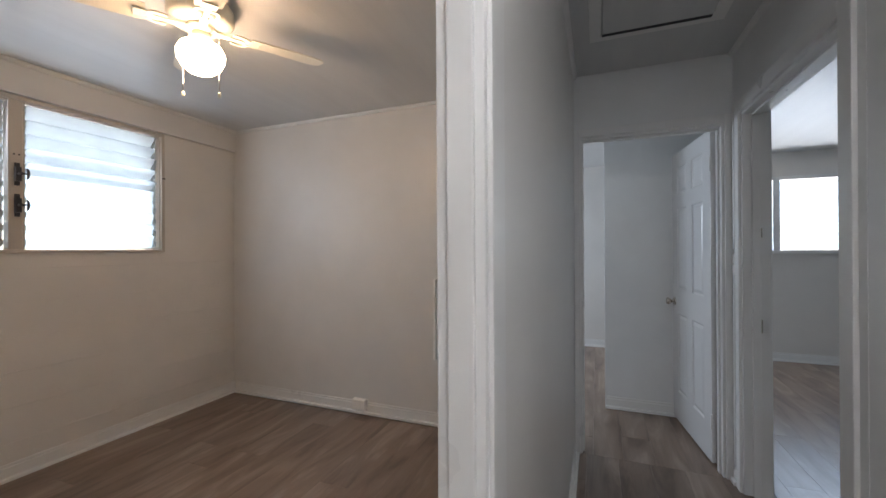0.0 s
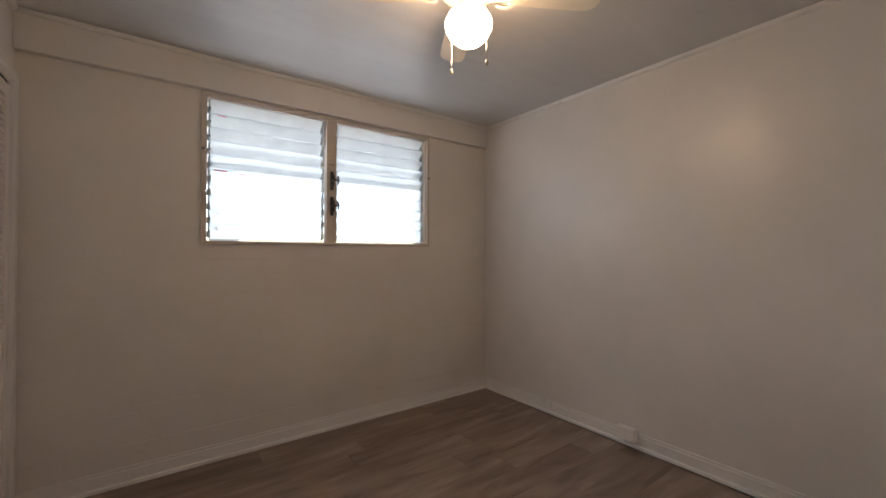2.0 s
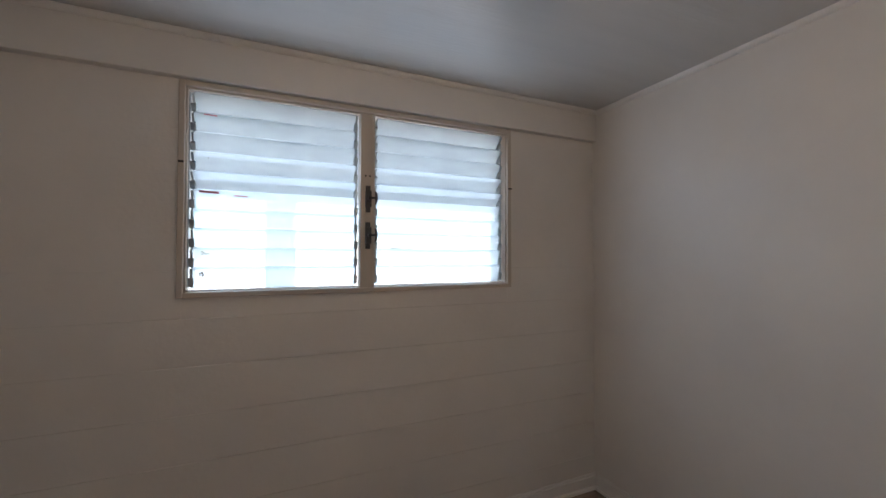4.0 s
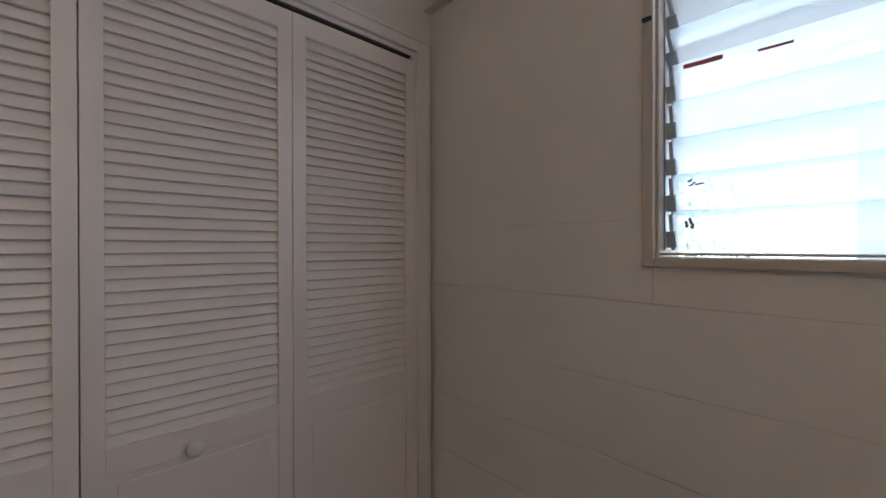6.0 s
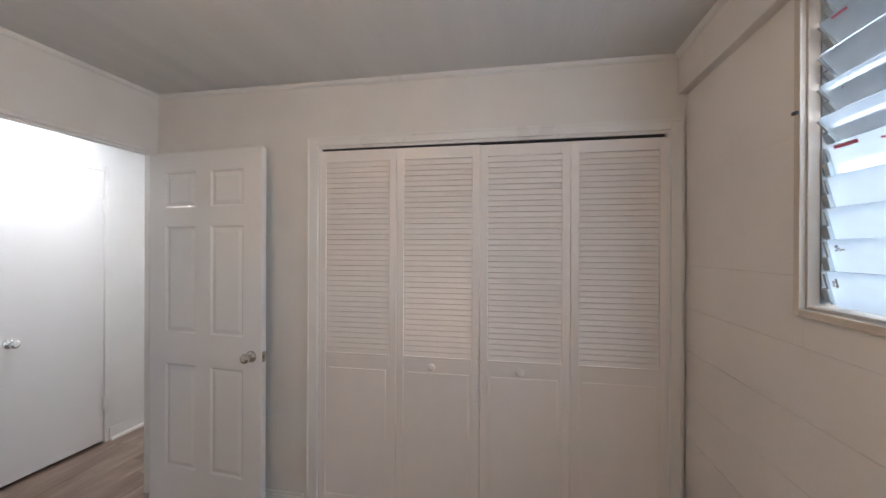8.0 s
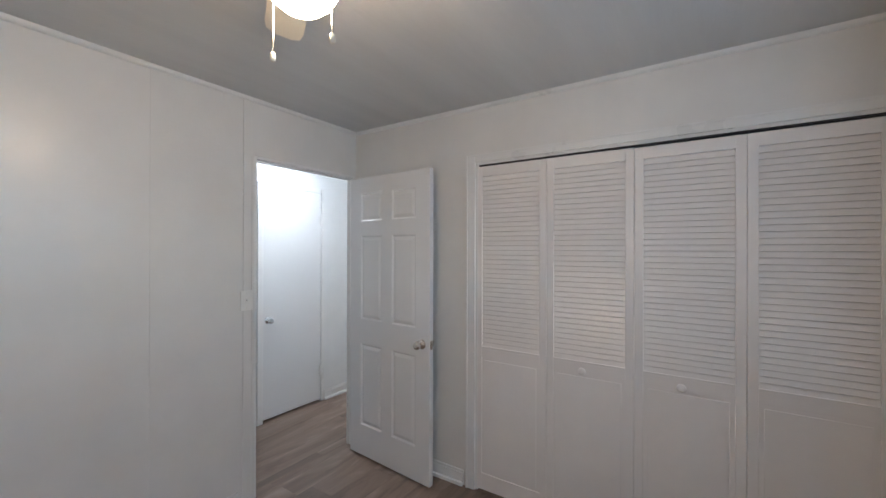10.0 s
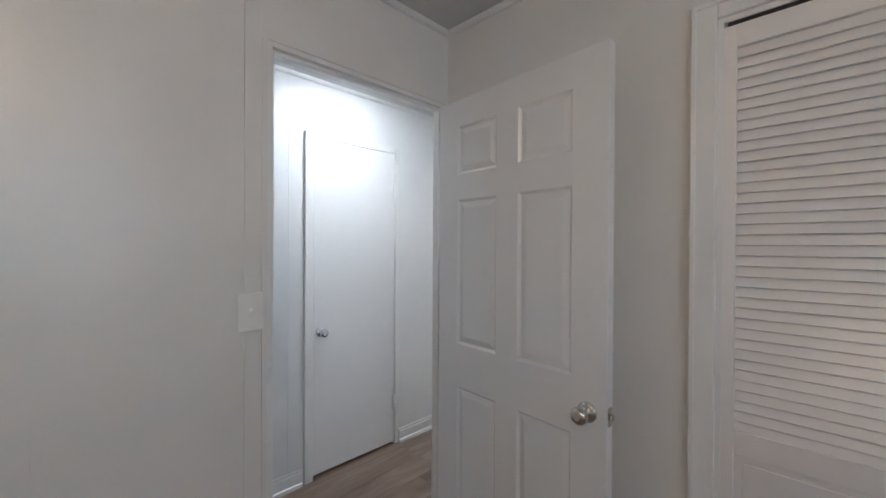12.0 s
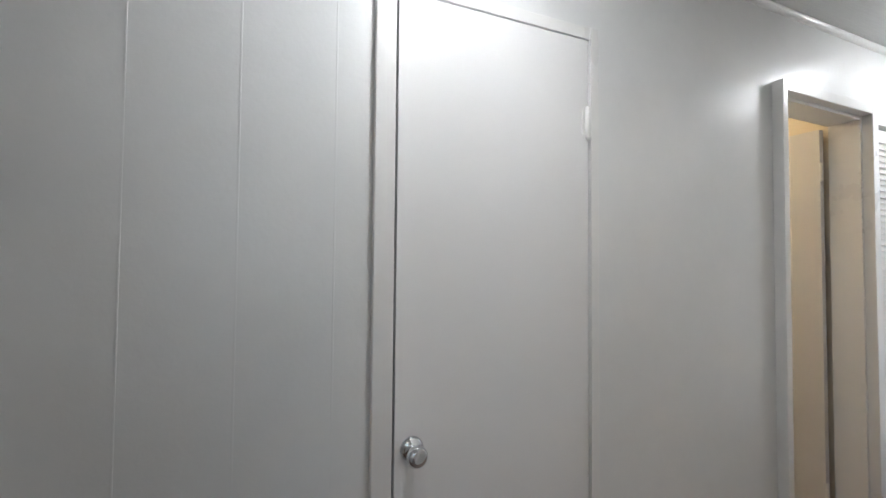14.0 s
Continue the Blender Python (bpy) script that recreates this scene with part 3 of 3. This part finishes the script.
for e in ((x0 + 0.006, x0 + 0.014, N + 0.0, N + 0.03, z0 + 0.004, z1 - 0.006), (x1 - 0.014, x1 - 0.006, N + 0.0, N + 0.03, z0 + 0.004, z1 - 0.006),
          (x0 + 0.014, x1 - 0.014, N + 0.0, N + 0.03, z1 - 0.014, z1 - 0.006), (x0 + 0.014, x1 - 0.014, N + 0.0, N + 0.03, z0 + 0.0085, z0 + 0.014)):
    bx(ib, *e, 0.002)
part("inner_bead", ib, FRAME, win, "narrow inner frame bead")
XM = 1.564
mb = bmesh.new()
bx(mb, XM - 0.036, XM + 0.036, N - 0.004, N + 0.05, z0 + 0.004, z1 - 0.006, 0.003)
bx(mb, XM - 0.036, XM - 0.026, N - 0.008, N + 0.0, z0 + 0.006, z1 - 0.008, 0.002)
bx(mb, XM + 0.026, XM + 0.036, N - 0.008, N + 0.0, z0 + 0.006, z1 - 0.008, 0.002)
part("mullion", mb, FRAME, win, "tan centre mullion of the louvre window")
jalousie(win, x0 + 0.010, XM - 0.032, z0 + 0.020, z1 - 0.014, 10, 40, 14, N + 0.035)
jalousie(win, XM + 0.032, x1 - 0.010, z0 + 0.020, z1 - 0.014, 10, 40, 14, N + 0.035)
for zz in (1.757, 1.576):
    cr = thing("window_crank", "black louvre operator with a butterfly handle on the tan mullion", "window crank", "louvre cranks", at=(XM, N - 0.010, zz))
    box_part("body", (-0.014, 0.014, -0.022, 0.0, -0.042, 0.042), BLACK, cr, 0.004)
    box_part("plate", (-0.012, 0.012, -0.006, 0.0, -0.066, 0.066), BLACK, cr, 0.002)
    part("spindle", lathe(bmesh.new(), [(0.007, 0), (0.006, 0.03), (0.009, 0.034)], pose(0.0, -0.022, 0, 90, 0, 0), 14), BLACK, cr)
    hb = bmesh.new()
    arc = [(0.018 + 0.012 * math.cos(a), 0.036 * math.sin(a)) for a in [-1.1 + 0.22 * n for n in range(11)]]
    rings = []
    for n, (px, pz) in enumerate(arc):
        wd = 0.0025 + 0.0035 * math.sin(math.pi * n / 10)
        rings.append([hb.verts.new(q) for q in ((px - wd, -0.057, pz), (px + wd, -0.057, pz), (px + wd, -0.049, pz), (px - wd, -0.049, pz))])
    for p, q in zip(rings, rings[1:]):
        for n in range(4):
            hb.faces.new((p[n], p[(n + 1) % 4], q[(n + 1) % 4], q[n]))
    hb.faces.new(rings[0][::-1])
    hb.faces.new(rings[-1])
    bx(hb, 0.0, 0.028, -0.056, -0.050, -0.005, 0.005, 0.002)
    part("handle", hb, BLACK, cr)
for sx in (XM - 0.012, XM + 0.010):
    box_part("screw", (sx - 0.004, sx + 0.004, N - 0.013, N - 0.009, 1.868, 1.876), DARK, win, 0.001)
for sx in (x0 - 0.006, x1 + 0.008):
    box_part("latch_pin", (sx - 0.010, sx + 0.010, N - 0.024, N - 0.015, 1.862, 1.870), DARK, win, 0.001, "rusty brown pin in the frame")
for mx, mz, ww, hh, my, tl in ((0.876, 1.752, 0.075, 0.005, 0.0345, 14), (1.000, 1.742, 0.055, 0.0025, 0.037, 14), (0.880, 2.085, 0.05, 0.003, 0.0165, 40)):
    mk = bmesh.new()
    bx(mk, -ww / 2, ww / 2, -0.001, 0.0, -hh, hh, 0.0, pose(mx, N + my, mz, tl, 1.5, 0))
    part("paint_smear", mk, REDTAPE, win, "red paint smear on a glass blade")
sr = random.Random(8)
DIRT = ((0.862, 1.487, 0.030, 0.006), (0.855, 1.395, 0.022, 0.011), (1.155, 1.411, 0.006, 0.002), (1.735, 1.517, 0.10, 0.004), (0.872, 1.905, 0.004, 0.008))
for mx, mz, ww, hh in DIRT:
    mk = bmesh.new()
    for q in range(6):
        dx, dz = sr.uniform(-ww, ww) / 2, sr.uniform(-hh, hh)
        bx(mk, -ww / 7, ww / 7, -0.0008, 0.0, -hh * 0.35, hh * 0.35, 0.0, pose(mx + dx, N + 0.030, mz + dz, 14, sr.uniform(-25, 25), 0))
    part("dirt_smear", mk, DIRTMARK, win, "grey-brown dirt smear on a glass blade")

# ---- ceiling fan ----
FX, FY = 1.572, 1.406
fan = thing("ceiling_fan", "cream flush-mount ceiling fan with four blades and a lit opal globe", "ceiling fan", at=(FX, FY, 0))
part("canopy", lathe(bmesh.new(), [(0.10, H - 0.001), (0.118, H - 0.010), (0.132, 2.380), (0.133, 2.335), (0.118, 2.312), (0.085, 2.302), (0.04, 2.298)]), FANPAINT, fan, "cream metal motor housing")
part("blade_hub", lathe(bmesh.new(), [(0.05, 2.300), (0.062, 2.294), (0.060, 2.280), (0.036, 2.272)]), FANPAINT, fan)
part("light_fitter", lathe(bmesh.new(), [(0.036, 2.275), (0.040, 2.262), (0.048, 2.252), (0.051, 2.234), (0.047, 2.230)]), FANPAINT, fan)
blade = bmesh.new()
pts = [(0.20, -0.050), (0.30, -0.060), (0.48, -0.066), (0.53, -0.058), (0.55, -0.03), (0.55, 0.03), (0.53, 0.058), (0.48, 0.066), (0.30, 0.060), (0.20, 0.050)]
lo = [blade.verts.new((x, y, -0.003)) for x, y in pts]
hi = [blade.verts.new((x, y, 0.003)) for x, y in pts]
blade.faces.new(lo[::-1])
blade.faces.new(hi)
for k in range(len(pts)):
    blade.faces.new((lo[k], lo[(k + 1) % len(pts)], hi[(k + 1) % len(pts)], hi[k]))
blade_mesh = mesh_of("blade", blade, FANPAINT)
iron = bmesh.new()
bx(iron, 0.05, 0.12, -0.016, 0.016, -0.012, -0.004, 0.003)
for sgn in (-1, 1):
    for k in range(9):
        a = -0.3 + 0.33 * k
        cx, cy = 0.155 + 0.032 * math.cos(a), sgn * (0.022 + 0.022 * math.sin(a))
        bx(iron, cx - 0.009, cx + 0.009, cy - 0.007, cy + 0.007, -0.012, -0.004, 0.003)
bx(iron, 0.17, 0.24, -0.03, 0.03, -0.009, -0.004, 0.002)
bx(iron, 0.11, 0.20, -0.010, 0.010, -0.010, -0.004, 0.002)
iron_mesh = mesh_of("blade_iron", iron, FANPAINT)
for k in range(4):
    m = pose(0, 0, 2.295, 0, 0, 60 + 90 * k)
    b_ = new("blade", blade_mesh)
    b_.parent, b_.matrix_basis = fan, m @ pose(0, 0, 0.002, 10, 0, 0)
    i_ = new("blade_iron", iron_mesh)
    i_.parent, i_.matrix_basis = fan, m
prof = [(0.046, 2.236), (0.056, 2.230), (0.083, 2.212), (0.096, 2.184), (0.094, 2.156), (0.078, 2.124), (0.050, 2.100), (0.014, 2.091)]
part("globe", lathe(bmesh.new(), prof, None, 36), GLOBE, fan, "lit opal glass globe")
for cx, cy, low in ((-0.021, 0.087, 1.998), (0.022, -0.084, 1.982)):
    chain = bmesh.new()
    zz = 2.26
    while zz > low + 0.02:
        bx(chain, cx - 0.0016, cx + 0.0016, cy - 0.0016, cy + 0.0016, zz - 0.0045, zz, 0.0)
        zz -= 0.0055
    bx(chain, min(0, cx), max(0.001, cx), cy - 0.001 if cy < 0 else 0.0, 0.0 if cy < 0 else cy, 2.258, 2.261)
    part("pull_chain", chain, CHROME, fan, "thin pull chain")
    part("chain_fob", lathe(bmesh.new(), [(0.003, 0.012), (0.006, 0.008), (0.0075, -0.006), (0.005, -0.012)], pose(cx, cy, low + 0.012), 14), FANPAINT, fan, "cream chain fob")

# ---- hall fittings ----


def ceiling_light(label, x, y):
    cl = thing("ceiling_light", label, "ceiling light", at=(x, y, H))
    part("base_ring", lathe(bmesh.new(), [(0.105, 0), (0.105, -0.010), (0.09, -0.018)], None, 32), PLASTIC, cl, "white base ring")
    part("diffuser", lathe(bmesh.new(), [(0.088, -0.012), (0.086, -0.024), (0.06, -0.036), (0.02, -0.040)], None, 32), LEDDISC, cl, "lit cool-white diffuser")
    return cl


ceiling_light("round cool-white ceiling light, lit, before the cupboard door", 0.07, -0.50)
ceiling_light("round cool-white ceiling light, lit, farther along the hall", -2.25, -0.53)
hatch = thing("attic_hatch", "white attic access panel, slightly dropped in the hall ceiling", "attic hatch", at=(2.205, -0.50, H))
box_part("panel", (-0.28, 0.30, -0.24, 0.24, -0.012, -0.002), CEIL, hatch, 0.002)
hb = bmesh.new()
for e in ((-0.34, -0.285, -0.30, 0.30, -0.012, 0), (0.312, 0.36, -0.30, 0.30, -0.012, 0), (-0.285, 0.312, 0.245, 0.30, -0.012, 0), (-0.285, 0.312, -0.30, -0.245, -0.012, 0)):
    bx(hb, *e, 0.002)
part("surround", hb, TRIM, hatch)
# black strip painted as the shade inside the hatch's open east edge
box_part("gap", (0.292, 0.316, -0.24, 0.24, -0.0135, -0.011), DARK, hatch, 0.0)
bl = thing("bathroom_light", "lit warm globe light on the bathroom ceiling", "ceiling light", at=(-1.35, -1.9, H))
part("globe", lathe(bmesh.new(), [(0.05, 0), (0.09, -0.03), (0.10, -0.08), (0.07, -0.13), (0.02, -0.15)], None, 24), BATHLIGHT, bl)

# ---- far room window ----
wf = new("window_2")
tagged(wf, "louvre window of the far room, bright outside", "window", kind="structure")
fb = bmesh.new()
for e in ((5.975, 6.1, -3.14, -3.10, 1.24, 2.13), (5.975, 6.1, -1.32, -1.28, 1.24, 2.13), (5.975, 6.1, -3.10, -1.32, 2.09, 2.13), (5.975, 6.1, -3.10, -1.32, 1.24, 1.28), (5.98, 6.06, -2.205, -2.14, 1.28, 2.09)):
    bx(fb, *e, 0.003)
part("window_frame", fb, TRIM, wf, "white window frame")
gd = mesh_of("louvre_blade", bx(bmesh.new(), -0.0025, 0.0025, -0.44, 0.44, -0.05, 0.05, 0.0), GLASS)
gs = mesh_of("louvre_blade", bx(bmesh.new(), -0.0025, 0.0025, -0.40, 0.40, -0.05, 0.05, 0.0), GLASS)
for k in range(8):
    for data, yc in ((gd, -2.655), (gs, -1.73)):
        g = new("louvre_blade", data)
        g.parent, g.visible_shadow = wf, False
        g.matrix_basis = pose(6.03, yc, 1.33 + 0.098 * k, 0, -32, 0)

# ---- outside ----
setting("ground", [(-300, 300, -300, 300, -0.30, -0.125)], CONCRETE, "pale sunlit concrete yard", "ground")
porch = thing("porch_roof", "pale blue-white painted porch ceiling and beam outside the window", "porch roof", at=(1.5, 4.4, 2.3))
box_part("beam", (-6, 6, 1.15, 1.30, -0.22, 0.0), PORCH, porch, 0.004)
data = mesh_of("ceiling_board", bx(bmesh.new(), -6, 6, -0.0938, 0.0938, -0.02, 0.0, 0.0008), PORCH)
for k in range(14):
    bo = new("ceiling_board", data)
    bo.parent, bo.location = porch, (0, -1.22 + k * 0.188, 0.02)
box_part("roof_deck", (-6, 6, -1.4, 1.8, 0.03, 0.10), PORCH, porch, 0.002)
post = thing("porch_post", "pale blue painted square porch post", "post", at=(1.24, 5.6, -0.125))
box_part("shaft", (-0.15, 0.15, -0.07, 0.07, 0, 2.205), PORCH, post, 0.006)
hr = random.Random(3)
hedge = bmesh.new()
for k in range(9000):
    c = Vector((hr.uniform(-14, -0.6), hr.uniform(12.0, 14.0), hr.uniform(-0.1, 3.2 + hr.uniform(-0.6, 0.9))))
    s = hr.uniform(0.04, 0.09)
    m = Matrix.Translation(c) @ Euler([hr.uniform(0, 6.28) for _ in range(3)]).to_matrix().to_4x4()
    vs = [hedge.verts.new(m @ Vector(p)) for p in ((-s, 0, 0), (0, -s * 0.45, 0), (s, 0, 0), (0, s * 0.45, 0))]
    hedge.faces.new(vs)
hd = bpy.data.meshes.new("hedge")
hedge.to_mesh(hd)
hedge.free()
hd.materials.append(LEAF)
tagged(new("hedge", hd), "blurred green garden hedge beyond the porch", "hedge", kind="stuff")

# ---- floor boards ----
floor = bpy.data.objects["floor"]
fr_ = random.Random(11)
cache = {}
BW, BL = 0.18, 1.22


def boards(ax, bx_, ay, by, jointed=0.0):
    row = 0
    y = ay
    while y < by - 1e-3:
        y1 = min(by, y + BW)
        x = ax - fr_.uniform(0.1, BL - 0.1)
        while x < bx_ - 1e-3:
            a, b = max(ax, x), min(bx_, x + BL)
            x += BL
            if b - a < 0.02:
                continue
            key = (round(b - a, 3), round(y1 - y, 3))
            if key not in cache:
                bm = bmesh.new()
                bx(bm, 0.0004, key[0] - 0.0004, 0.0004, key[1] - 0.0004, -0.006, 0.0, 0.0008)
                cache[key] = mesh_of("board", bm, VINYL)
            o = new("board", cache[key])
            o.parent = floor
            o.location = (a, y, 0)
        y = y1
        row += 1


boards(0.0, W, SY, N + 0.012)
boards(-0.70, 0.0, 0.0, N)
boards(0.026, 0.814, -TS, SY)
boards(-4.2, 3.0, HS - T, -TS)
boards(3.0, 6.0, -1.1, 3.0)
boards(1.0, 6.0, -4.6, HS - T - 0.035)
boards(-2.9, 0.9, -2.6, HS - T)
